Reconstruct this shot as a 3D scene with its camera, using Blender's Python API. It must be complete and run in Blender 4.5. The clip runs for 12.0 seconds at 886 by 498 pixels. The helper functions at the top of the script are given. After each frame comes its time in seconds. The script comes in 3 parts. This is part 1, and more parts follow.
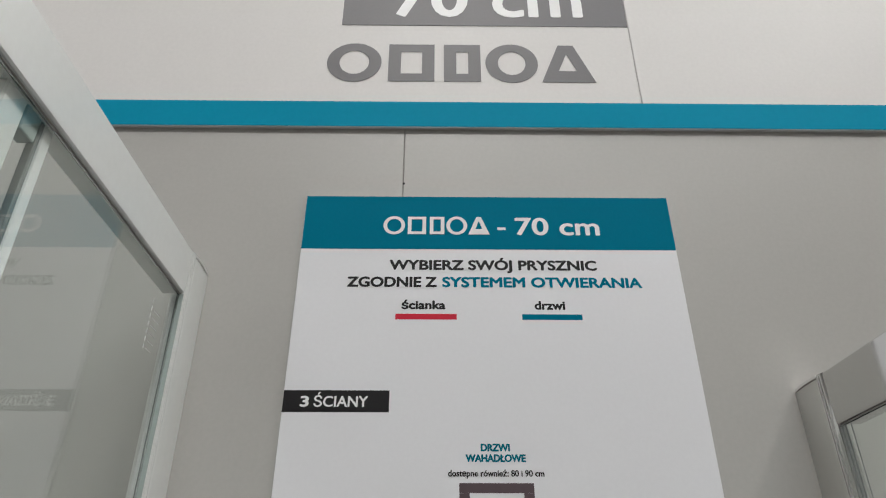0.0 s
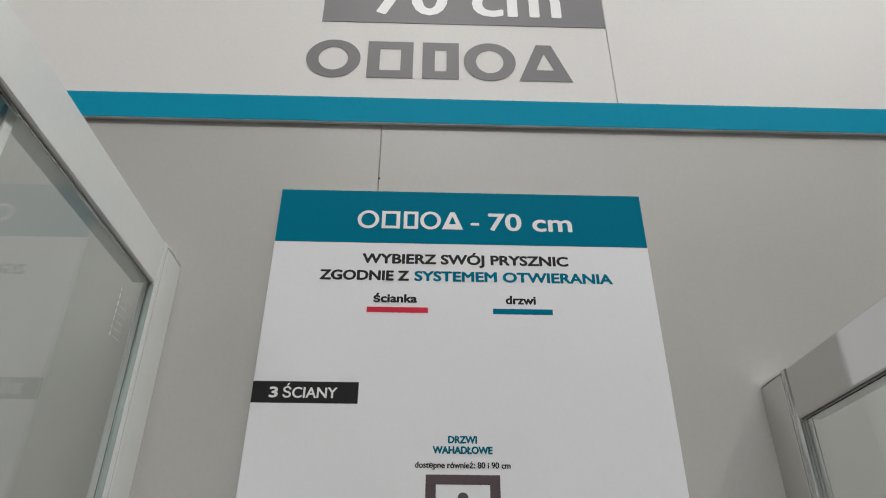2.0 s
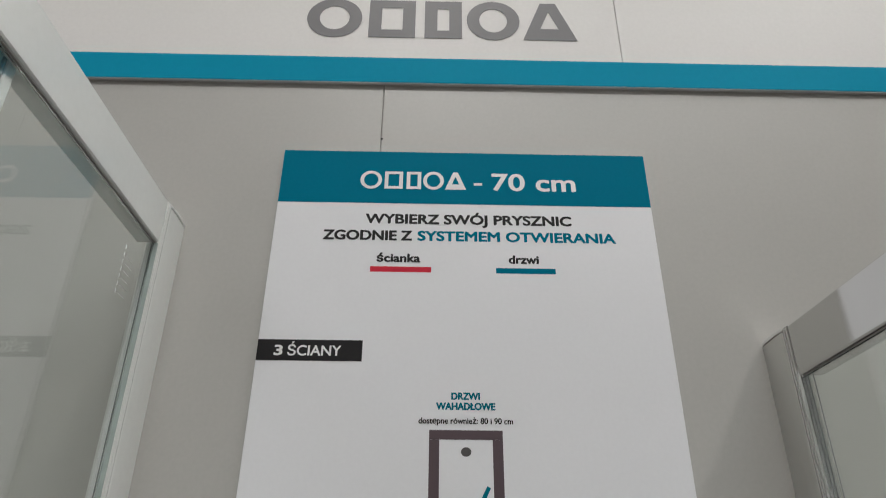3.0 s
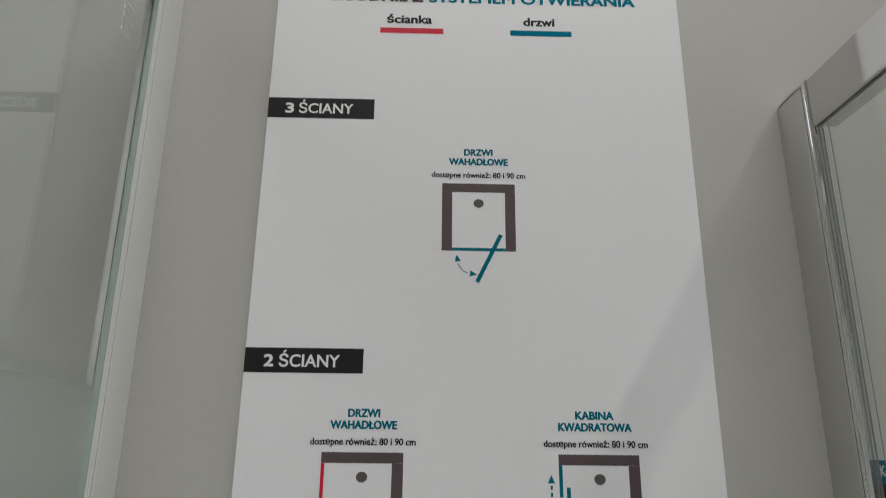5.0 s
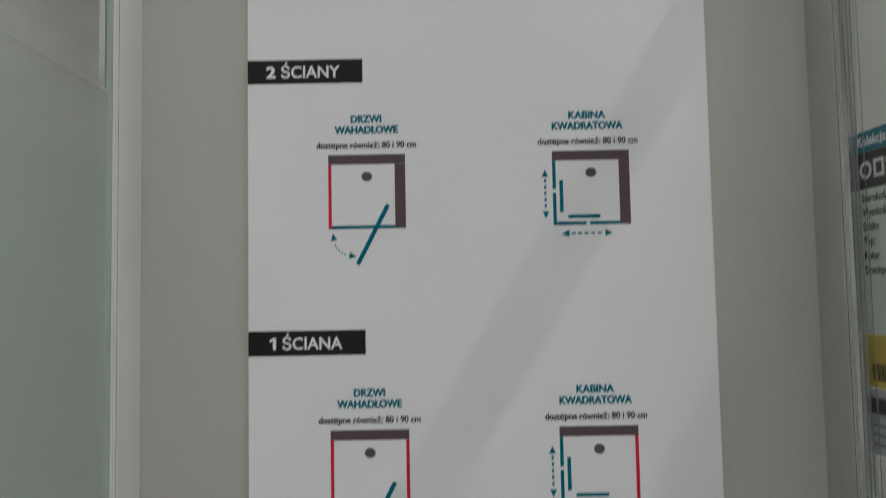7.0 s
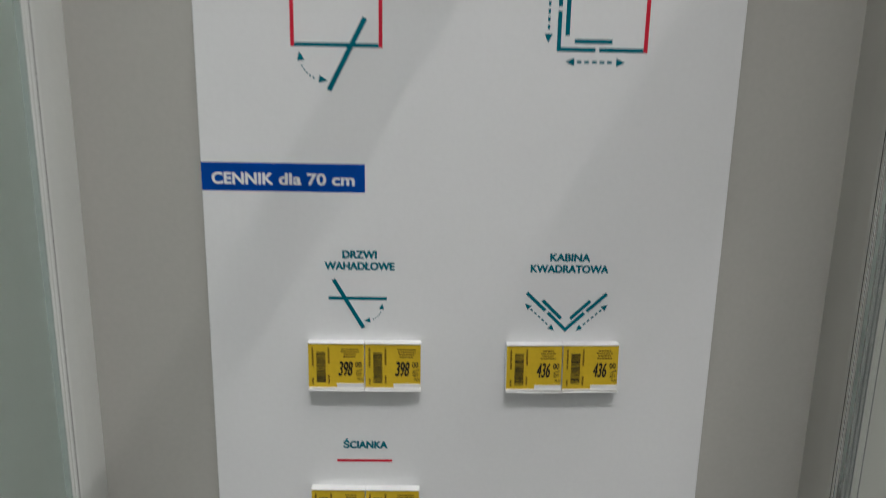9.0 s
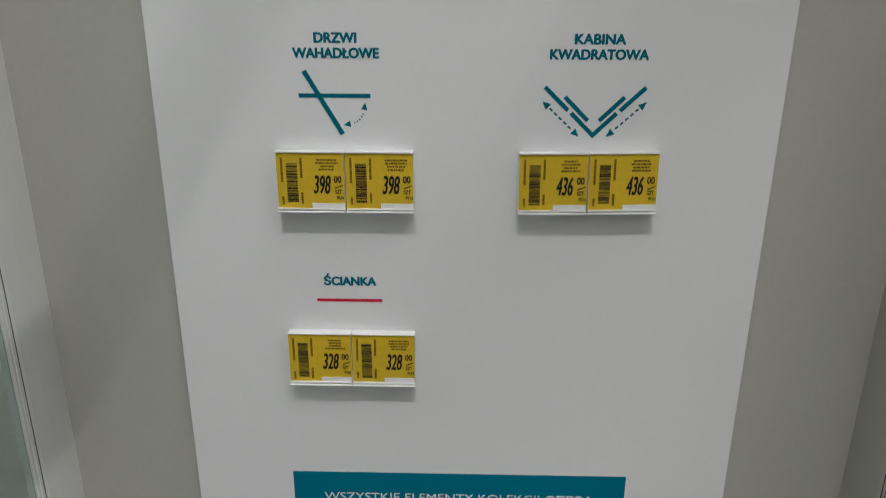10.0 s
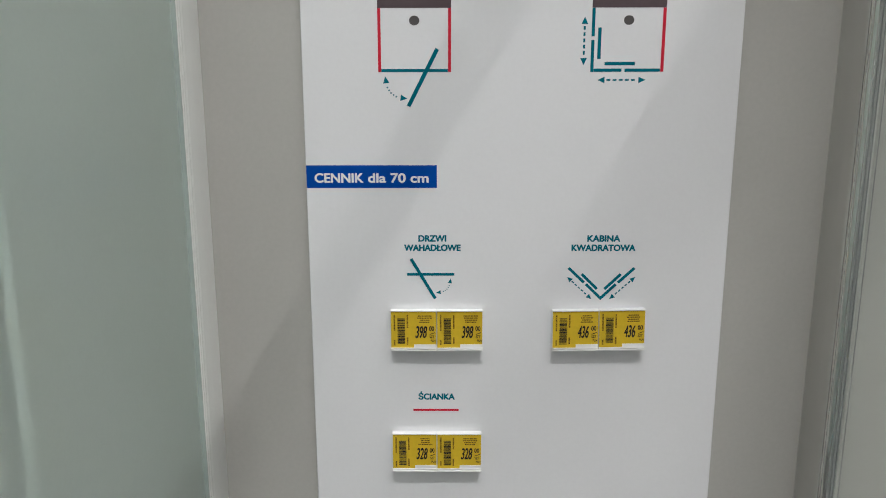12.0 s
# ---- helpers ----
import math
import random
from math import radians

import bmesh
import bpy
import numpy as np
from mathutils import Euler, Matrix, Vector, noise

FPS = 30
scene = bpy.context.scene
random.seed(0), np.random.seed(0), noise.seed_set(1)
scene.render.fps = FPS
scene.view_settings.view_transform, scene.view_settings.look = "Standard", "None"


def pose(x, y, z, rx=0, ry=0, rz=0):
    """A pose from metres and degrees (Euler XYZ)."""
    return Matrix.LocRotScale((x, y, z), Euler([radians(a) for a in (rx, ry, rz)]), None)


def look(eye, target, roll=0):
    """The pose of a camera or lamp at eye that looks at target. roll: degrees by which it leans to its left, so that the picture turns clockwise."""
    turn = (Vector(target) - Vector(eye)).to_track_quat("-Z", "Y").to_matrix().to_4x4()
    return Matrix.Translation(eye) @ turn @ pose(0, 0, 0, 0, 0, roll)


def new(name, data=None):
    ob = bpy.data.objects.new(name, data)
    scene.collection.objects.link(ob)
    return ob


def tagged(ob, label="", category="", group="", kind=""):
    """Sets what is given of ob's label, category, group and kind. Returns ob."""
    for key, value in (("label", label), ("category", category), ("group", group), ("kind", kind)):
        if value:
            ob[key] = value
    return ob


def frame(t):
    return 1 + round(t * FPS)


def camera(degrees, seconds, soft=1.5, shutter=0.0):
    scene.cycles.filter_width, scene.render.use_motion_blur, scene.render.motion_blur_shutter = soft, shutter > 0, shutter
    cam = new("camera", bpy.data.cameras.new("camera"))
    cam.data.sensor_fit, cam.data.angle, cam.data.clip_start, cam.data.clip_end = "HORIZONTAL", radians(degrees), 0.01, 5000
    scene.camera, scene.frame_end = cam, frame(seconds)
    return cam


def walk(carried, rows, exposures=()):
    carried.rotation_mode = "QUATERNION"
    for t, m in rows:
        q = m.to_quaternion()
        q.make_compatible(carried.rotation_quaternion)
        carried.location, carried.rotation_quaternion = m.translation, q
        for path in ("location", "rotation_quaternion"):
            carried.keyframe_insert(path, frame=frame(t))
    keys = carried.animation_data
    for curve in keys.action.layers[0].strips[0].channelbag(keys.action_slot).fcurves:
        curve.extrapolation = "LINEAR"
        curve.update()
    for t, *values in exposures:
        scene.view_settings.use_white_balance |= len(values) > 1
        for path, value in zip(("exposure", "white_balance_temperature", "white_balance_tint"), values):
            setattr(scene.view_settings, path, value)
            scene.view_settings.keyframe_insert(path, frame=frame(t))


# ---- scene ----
cam = camera(66.5, 12.0, 1.0, 0.3)
PATH = [
    (0, (0.181, -0.782, 1.594), (0.198, 0.959, 2.579), 0.03),
    (0.5, (0.198, -0.785, 1.592), (0.240, 0.913, 2.649), -0.16),
    (1, (0.205, -0.787, 1.588), (0.272, 0.876, 2.696), 0.12),
    (1.5, (0.207, -0.786, 1.583), (0.271, 0.905, 2.649), 0.21),
    (2, (0.206, -0.780, 1.579), (0.247, 0.952, 2.577), 0.39),
    (2.5, (0.208, -0.777, 1.576), (0.240, 0.969, 2.550), 0.34),
    (4.5, (0.199, -0.740, 1.481), (0.222, 1.152, 2.129), 0.84),
    (5, (0.193, -0.721, 1.443), (0.234, 1.195, 2.016), 0.62),
    (5.5, (0.195, -0.709, 1.430), (0.251, 1.228, 1.925), -0.22),
    (6, (0.196, -0.711, 1.416), (0.265, 1.235, 1.873), -0.37),
    (6.5, (0.225, -0.727, 1.398), (0.215, 1.251, 1.695), -0.66),
    (7, (0.211, -0.724, 1.296), (0.207, 1.273, 1.409), -1.08),
    (7.2, (0.201, -0.723, 1.280), (0.206, 1.277, 1.284), -0.90),
    (8.8, (0.209, -0.664, 1.048), (0.240, 1.301, 0.679), 0.57),
    (9, (0.217, -0.639, 1.017), (0.253, 1.317, 0.599), 1.07),
    (9.5, (0.240, -0.557, 0.927), (0.288, 1.367, 0.385), 1.05),
    (10, (0.243, -0.545, 0.877), (0.207, 1.360, 0.270), 0.34),
    (10.5, (0.226, -0.548, 0.867), (0.185, 1.317, 0.147), 0.25),
    (11, (0.206, -0.603, 0.879), (0.153, 1.230, 0.081), -1.11),
    (11.5, (0.191, -0.734, 0.969), (0.126, 1.218, 0.541), -0.88),
    (12, (0.167, -0.796, 1.009), (0.152, 1.170, 0.643), -0.06),
]
EXPOSURES = [(0, -0.31, 6500, 10), (1, -0.34, 6500, 10), (2.5, -0.38, 6520, 10), (4.5, -0.50, 6570, 9), (5.5, -0.57, 6560, 9), (6.5, -0.58, 6550, 9),
             (7, -0.62, 6530, 9), (9, -0.42, 6540, 9), (9.5, -0.40, 6560, 10), (10, -0.46, 6560, 9), (10.5, -0.46, 6560, 9), (11, -0.29, 6540, 9),
             (11.5, -0.12, 6520, 9), (12, -0.08, 6500, 10)]
walk(cam, [(t, look(eye, target, roll)) for t, eye, target, roll in PATH], EXPOSURES)

# ---- light ----
world = bpy.data.worlds.new("sky")
scene.world = world
world.use_nodes = True
wn = world.node_tree.nodes
sky = wn.new("ShaderNodeTexSky")
sky.sky_type = "NISHITA"
sky.sun_disc = False
sky.sun_elevation = radians(40)
world.node_tree.links.new(sky.outputs[0], wn["Background"].inputs[0])
wn["Background"].inputs[1].default_value = 0.08

ROOF = 6.7
SKY_W, STRIP_W, CROSS_W, FILL_ROW_W = 135, 450, 195, 700
STRIP_X, STRIP_Z, CROSS_Y, FILL_ROW_YS = 3.25, 6.25, -3.0, (5.2, 9.2)


def area_lamp(name, x, y, z, sx, sy, watts, color):
    data = bpy.data.lights.new(name, "AREA")
    data.shape, data.size, data.size_y, data.energy, data.color = "RECTANGLE", sx, sy, watts, color
    ob = new(name, data)
    ob.matrix_basis = pose(x, y, z)
    return ob


# daylight through the roof lights, one strip lamp along the aisle, one across it
area_lamp("skylight_lamp", 2.09, -1.0, ROOF - 0.01, 1.33, 22.0, SKY_W, (0.95, 0.985, 1.0))
# second roof light, unseen, added as soft ambient fill from the left
area_lamp("skylight_lamp", -5.2, -1.0, ROOF - 0.01, 1.33, 22.0, SKY_W * 0.6, (0.95, 0.985, 1.0))
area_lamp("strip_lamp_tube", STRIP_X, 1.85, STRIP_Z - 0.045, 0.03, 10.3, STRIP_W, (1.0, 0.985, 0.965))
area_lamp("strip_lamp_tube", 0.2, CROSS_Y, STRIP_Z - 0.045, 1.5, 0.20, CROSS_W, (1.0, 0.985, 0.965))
# unseen fill rows added behind the display wall to brighten the roof deck
for fill_row_y in FILL_ROW_YS:
    area_lamp("strip_lamp_tube", 0.3, fill_row_y, STRIP_Z - 0.045, 14.0, 0.04, FILL_ROW_W, (1.0, 0.985, 0.965))

# ---- materials ----
def material(name, color, rough=0.5, metal=0.0, grain=0.0, grain_scale=60.0, bump=0.0, bump_scale=300.0, stain=0.0,
             stain_scale=2.5, coat=0.0, stretch=(1, 1, 1), spec=0.5):
    m = bpy.data.materials.new(name)
    m.use_nodes = True
    nt = m.node_tree
    b = nt.nodes["Principled BSDF"]
    b.inputs["Roughness"].default_value = rough
    b.inputs["Metallic"].default_value = metal
    b.inputs["Specular IOR Level"].default_value = spec
    b.inputs["Coat Weight"].default_value = coat
    b.inputs["Base Color"].default_value = (*color, 1)
    co = nt.nodes.new("ShaderNodeTexCoord")
    mp = nt.nodes.new("ShaderNodeMapping")
    mp.inputs["Scale"].default_value = stretch
    nt.links.new(co.outputs["Object"], mp.inputs["Vector"])

    def noise_tex(scale, detail=4.0):
        n = nt.nodes.new("ShaderNodeTexNoise")
        n.inputs["Scale"].default_value = scale
        n.inputs["Detail"].default_value = detail
        nt.links.new(mp.outputs[0], n.inputs["Vector"])
        return n

    col = None
    for amount, scale in ((grain, grain_scale), (stain, stain_scale)):
        if not amount:
            continue
        n = noise_tex(scale)
        ramp = nt.nodes.new("ShaderNodeMapRange")
        ramp.inputs["From Min"].default_value, ramp.inputs["From Max"].default_value = 0.3, 0.7
        ramp.inputs["To Min"].default_value, ramp.inputs["To Max"].default_value = 1 - amount, 1 + amount * 0.4
        nt.links.new(n.outputs["Fac"], ramp.inputs["Value"])
        mix = nt.nodes.new("ShaderNodeMix")
        mix.data_type, mix.blend_type = "RGBA", "MULTIPLY"
        mix.inputs["Factor"].default_value = 1.0
        if col is None:
            mix.inputs[6].default_value = (*color, 1)
        else:
            nt.links.new(col, mix.inputs[6])
        nt.links.new(ramp.outputs[0], mix.inputs[7])
        col = mix.outputs[2]
        rr = nt.nodes.new("ShaderNodeMapRange")
        rr.inputs["To Min"].default_value, rr.inputs["To Max"].default_value = max(rough - 0.06, 0.01), rough + 0.06
        nt.links.new(n.outputs["Fac"], rr.inputs["Value"])
        nt.links.new(rr.outputs[0], b.inputs["Roughness"])
    if col is not None:
        nt.links.new(col, b.inputs["Base Color"])
    if bump:
        n = noise_tex(bump_scale, 2.0)
        bp = nt.nodes.new("ShaderNodeBump")
        bp.inputs["Strength"].default_value = bump
        bp.inputs["Distance"].default_value = 0.001
        nt.links.new(n.outputs["Fac"], bp.inputs["Height"])
        nt.links.new(bp.outputs[0], b.inputs["Normal"])
    return m


def glass_material(name, color, rough=0.0, ior=1.45):
    m = material(name, color, rough)
    b = m.node_tree.nodes["Principled BSDF"]
    b.inputs["Transmission Weight"].default_value = 1.0
    b.inputs["IOR"].default_value = ior
    return m


def glow_material(name, color, strength):
    m = material(name, color, 0.6)
    b = m.node_tree.nodes["Principled BSDF"]
    b.inputs["Emission Color"].default_value = (*color, 1)
    b.inputs["Emission Strength"].default_value = strength
    return m


M_WALL = material("grey_laminate_panel", (0.455, 0.445, 0.42), 0.42, grain=0.03, grain_scale=180, bump=0.05, bump_scale=500, stain=0.035)
M_FASCIA = material("white_laminate_panel", (0.765, 0.745, 0.725), 0.5, grain=0.025, grain_scale=160, bump=0.05, bump_scale=500, stain=0.03, spec=0.25)
M_CORE = material("cut_panel_edge", (0.33, 0.31, 0.29), 0.7, grain=0.2, grain_scale=300)
M_STRIPE = material("teal_foil", (0.006, 0.290, 0.440), 0.5, grain=0.03, grain_scale=120, stain=0.03, spec=0.02)
M_BOARD = material("white_display_board", (0.79, 0.79, 0.81), 0.4, grain=0.015, grain_scale=200, bump=0.03, bump_scale=600, stain=0.02)
M_TEAL = material("teal_print", (0.0, 0.170, 0.262), 0.5, grain=0.03, grain_scale=200, spec=0.02)
M_TEAL_ICON = material("dark_teal_print", (0.001, 0.145, 0.20), 0.45, grain=0.03, grain_scale=200, spec=0.06)
M_RED = material("red_print", (0.62, 0.018, 0.045), 0.45, grain=0.03, grain_scale=200, spec=0.2)
M_BLACK = material("black_print", (0.018, 0.017, 0.018), 0.45, grain=0.05, grain_scale=200, spec=0.2)
M_BROWN = material("brown_grey_print", (0.105, 0.076, 0.085), 0.45, grain=0.04, grain_scale=200, spec=0.2)
M_DRAIN = material("grey_print", (0.10, 0.092, 0.092), 0.45, grain=0.04, grain_scale=200, spec=0.2)
M_GREY = material("grey_foil", (0.185, 0.178, 0.185), 0.45, grain=0.03, grain_scale=200, spec=0.2)
M_BLUE = material("blue_print", (0.001, 0.060, 0.34), 0.42, grain=0.03, grain_scale=200, spec=0.06)
M_WHITE = material("white_print", (0.82, 0.82, 0.82), 0.45, grain=0.02, grain_scale=200)
M_YELLOW = material("yellow_paper", (0.70, 0.475, 0.030), 0.5, grain=0.05, grain_scale=250, stain=0.05, stain_scale=30, spec=0.2)
M_AMBER = material("faint_brown_print", (0.15, 0.09, 0.012), 0.5, grain=0.05, grain_scale=250, spec=0.2)
M_HOLDER = material("white_plastic", (0.78, 0.78, 0.78), 0.3, grain=0.02, grain_scale=100)
M_WHITE_METAL = material("white_coated_aluminium", (0.74, 0.75, 0.73), 0.3, grain=0.02, grain_scale=120, stain=0.03, stain_scale=6, coat=0.2)
M_SEAL = material("grey_rubber_seal", (0.20, 0.215, 0.21), 0.5, grain=0.08, grain_scale=150)
M_CHROME = material("polished_aluminium", (0.68, 0.68, 0.67), 0.07, 1.0, stain=0.05, stain_scale=9, stretch=(1, 1, 0.2))
M_SATIN = material("satin_anodised_aluminium", (0.72, 0.72, 0.70), 0.34, 1.0, stain=0.05, stain_scale=9, stretch=(1, 1, 0.2))
M_GASKET = material("grey_green_rubber_seal", (0.33, 0.39, 0.37), 0.5, grain=0.06, grain_scale=150)
M_STILE = material("pale_grey_plastic_stile", (0.52, 0.55, 0.55), 0.25, grain=0.03, coat=0.3)
M_STILE.node_tree.nodes["Principled BSDF"].inputs["Alpha"].default_value = 0.28
M_FROST = material("frosted_green_film", (0.77, 0.86, 0.815), 0.32, grain=0.02, grain_scale=300, stain=0.03, stain_scale=3, spec=0.2)
M_FROST.node_tree.nodes["Principled BSDF"].inputs["Transmission Weight"].default_value = 0.90
# the frosting fades out towards the top of the pane
fade_tree = M_FROST.node_tree
fade_split = fade_tree.nodes.new("ShaderNodeSeparateXYZ")
fade_range = fade_tree.nodes.new("ShaderNodeMapRange")
fade_range.interpolation_type = "SMOOTHSTEP"
fade_range.inputs["From Min"].default_value, fade_range.inputs["From Max"].default_value = 1.34, 1.58
fade_range.inputs["To Min"].default_value, fade_range.inputs["To Max"].default_value = 1.0, 0.0
fade_tree.links.new(fade_tree.nodes["Texture Coordinate"].outputs["Object"], fade_split.inputs[0])
fade_tree.links.new(fade_split.outputs["Z"], fade_range.inputs["Value"])
fade_tree.links.new(fade_range.outputs[0], fade_tree.nodes["Principled BSDF"].inputs["Alpha"])
M_BRIGHT = material("bright_chrome_edge", (0.84, 0.84, 0.84), 0.07, 1.0, stain=0.04, stain_scale=12)
M_DARK = material("dark_gap", (0.02, 0.02, 0.02), 0.7, grain=0.1)
M_GLASS = glass_material("clear_shower_glass", (0.925, 0.975, 0.95))
M_ACRYLIC = material("clear_acrylic", (0.80, 0.82, 0.83), 0.08)
M_ACRYLIC.node_tree.nodes["Principled BSDF"].inputs["Alpha"].default_value = 0.14
M_PAPER = material("white_paper", (0.78, 0.78, 0.76), 0.6, grain=0.03, grain_scale=200)
M_LILAC = material("pale_lilac_paper", (0.55, 0.54, 0.60), 0.6, grain=0.03, grain_scale=200)
M_ETCH = material("white_etched_mark", (0.72, 0.74, 0.72), 0.7, grain=0.05)
M_ROOF = material("beige_roof_deck", (0.70, 0.67, 0.635), 0.6, grain=0.05, grain_scale=8, stain=0.1, stain_scale=0.6)
M_STEEL = material("grey_painted_steel", (0.52, 0.52, 0.52), 0.45, grain=0.06, grain_scale=12, stain=0.08, stain_scale=2)
M_ZINC = material("galvanised_steel", (0.60, 0.61, 0.625), 0.5, 0.3, grain=0.15, grain_scale=20)
M_CONDUIT = material("dull_steel_conduit", (0.42, 0.42, 0.43), 0.35, 0.7, grain=0.15, grain_scale=9, stain=0.25, stain_scale=1.5)
M_PIPE = material("dark_pipe_paint", (0.07, 0.075, 0.085), 0.4, grain=0.1, grain_scale=20)
M_FLOOR = material("pale_floor_tile", (0.50, 0.49, 0.47), 0.35, grain=0.08, grain_scale=25, stain=0.1, stain_scale=1.2)
M_BOUNCE_SLAB = material("dark_grey_bounce_slab", (0.10, 0.098, 0.095), 0.4, grain=0.1, grain_scale=25, stain=0.1, stain_scale=1.2)
M_BLOCKER = material("grey_blocker_panel", (0.26, 0.255, 0.245), 0.5, grain=0.04, grain_scale=40, stain=0.05, stain_scale=1.5)
M_HALL = material("light_hall_cladding", (0.45, 0.44, 0.42), 0.6, grain=0.04, grain_scale=4, stain=0.06, stain_scale=0.5)
M_TUBE = glow_material("lit_tube_diffuser", (1.0, 0.97, 0.93), 6.0)
M_PANE = glow_material("daylit_polycarbonate", (0.93, 0.97, 1.0), 1.6)


# ---- mesh helpers ----
def box(bm, x0, x1, y0, y1, z0, z1, bevel=0.0, segments=2):
    made = bmesh.ops.create_cube(bm, size=1.0)
    vs = made["verts"]
    for v in vs:
        v.co = ((x0 + x1) / 2 + v.co.x * (x1 - x0), (y0 + y1) / 2 + v.co.y * (y1 - y0), (z0 + z1) / 2 + v.co.z * (z1 - z0))
    if bevel:
        es = list({e for v in vs for e in v.link_edges})
        bmesh.ops.bevel(bm, geom=es, offset=bevel, segments=segments, affect="EDGES", profile=0.5)
    return bm


def one_box(*a, **k):
    return box(bmesh.new(), *a, **k)


def prism(bm, outline, y0, y1):
    """An outline of (x, z) corners between two depths."""
    front = [bm.verts.new((x, y0, z)) for x, z in outline]
    back = [bm.verts.new((x, y1, z)) for x, z in outline]
    n = len(outline)
    bm.faces.new(front)
    bm.faces.new(back[::-1])
    for i in range(n):
        j = (i + 1) % n
        bm.faces.new((front[j], front[i], back[i], back[j]))
    return bm


def stroke(bm, xa, za, xb, zb, width, y0, y1):
    dx, dz = xb - xa, zb - za
    le = math.hypot(dx, dz)
    nx, nz = -dz / le * width / 2, dx / le * width / 2
    return prism(bm, [(xa + nx, za + nz), (xa - nx, za - nz), (xb - nx, zb - nz), (xb + nx, zb + nz)], y0, y1)


def disc(bm, cx, cz, rx, rz, y0, y1, n=28):
    return prism(bm, [(cx + rx * math.cos(i * math.tau / n), cz + rz * math.sin(i * math.tau / n)) for i in range(n)], y0, y1)


def part(name, bm, mat, parent=None, label=""):
    bmesh.ops.recalc_face_normals(bm, faces=bm.faces)
    me = bpy.data.meshes.new(name)
    bm.to_mesh(me)
    bm.free()
    me.materials.append(mat)
    ob = new(name, me)
    ob.parent = parent
    return tagged(ob, label)


def thing(name, label, category, group="", at=(0, 0, 0)):
    ob = new(name)
    ob.empty_display_size = 0.05
    ob.location = at
    return tagged(ob, label, category, group)


def structure(ob, label=""):
    return tagged(ob, label, kind="structure")


FONT_CACHE = {}


def letters(text):
    """The flat outline of a line of text, as vertices and faces, with its left, right and capital height."""
    if text not in FONT_CACHE:
        cu = bpy.data.curves.new("lettering", "FONT")
        cu.body, cu.size, cu.resolution_u = text, 1.0, 4
        ob = bpy.data.objects.new("lettering", cu)
        scene.collection.objects.link(ob)
        deps = bpy.context.evaluated_depsgraph_get()
        me = bpy.data.meshes.new_from_object(ob.evaluated_get(deps))
        vs = [v.co.copy() for v in me.vertices]
        fs = [tuple(p.vertices) for p in me.polygons]
        bpy.data.meshes.remove(me)
        bpy.data.objects.remove(ob)
        bpy.data.curves.remove(cu)
        FONT_CACHE[text] = (vs, fs)
    return FONT_CACHE[text]


def cap_height():
    vs, _ = letters("H")
    return max(v.y for v in vs)


def lettering(text, x0, x1, z, cap, y, mat, parent, weight=0.016, slant=0.0, around=8):
    vs, fs = letters(text)
    lo, hi = min(v.x for v in vs), max(v.x for v in vs)
    e = weight * cap
    sx, sz = (x1 - x0 - 2 * e - slant * cap) / (hi - lo), (cap - 1.6 * e) / cap_height()
    me = bpy.data.meshes.new("lettering")
    # weight is laid on as thin layers of the same outline, shifted all round
    layers = [(0, 0)]
    if weight:
        layers += [(math.cos(i * math.tau / around), 0.8 * math.sin(i * math.tau / around)) for i in range(around)]
    pts, faces = [], []
    for k, (dx, dz) in enumerate(layers):
        n = len(pts)
        pts += [(x0 + e + (v.x - lo) * sx + v.y * sz * slant + dx * e, y - k * 0.000012, z + 0.8 * e + v.y * sz + dz * e) for v in vs]
        faces += [tuple(i + n for i in f) for f in fs]
    me.from_pydata(pts, [], faces)
    me.materials.append(mat)
    ob = new("lettering", me)
    ob.parent = parent
    return ob


def loop_shape(bm, outer, inner, y0, y1):
    """A flat shape with a hole: two outlines with equally many corners, between two depths."""
    n = len(outer)
    rows = [[bm.verts.new((x, y, z)) for x, z in line] for y in (y0, y1) for line in (outer, inner)]
    of, nf, ob_, nb = rows
    for i in range(n):
        j = (i + 1) % n
        for q in ((of[i], of[j], nf[j], nf[i]), (ob_[i], nb[i], nb[j], ob_[j]), (of[i], ob_[i], ob_[j], of[j]), (nf[i], nf[j], nb[j], nb[i])):
            bm.faces.new(q)
    return bm


# where each of the five shapes of the trade name starts and ends, as shares of its length
MARK_SPANS = (("ring", 0.0, 0.204), ("square", 0.230, 0.402), ("square", 0.437, 0.575), ("ring", 0.593, 0.790), ("triangle", 0.800, 1.0))


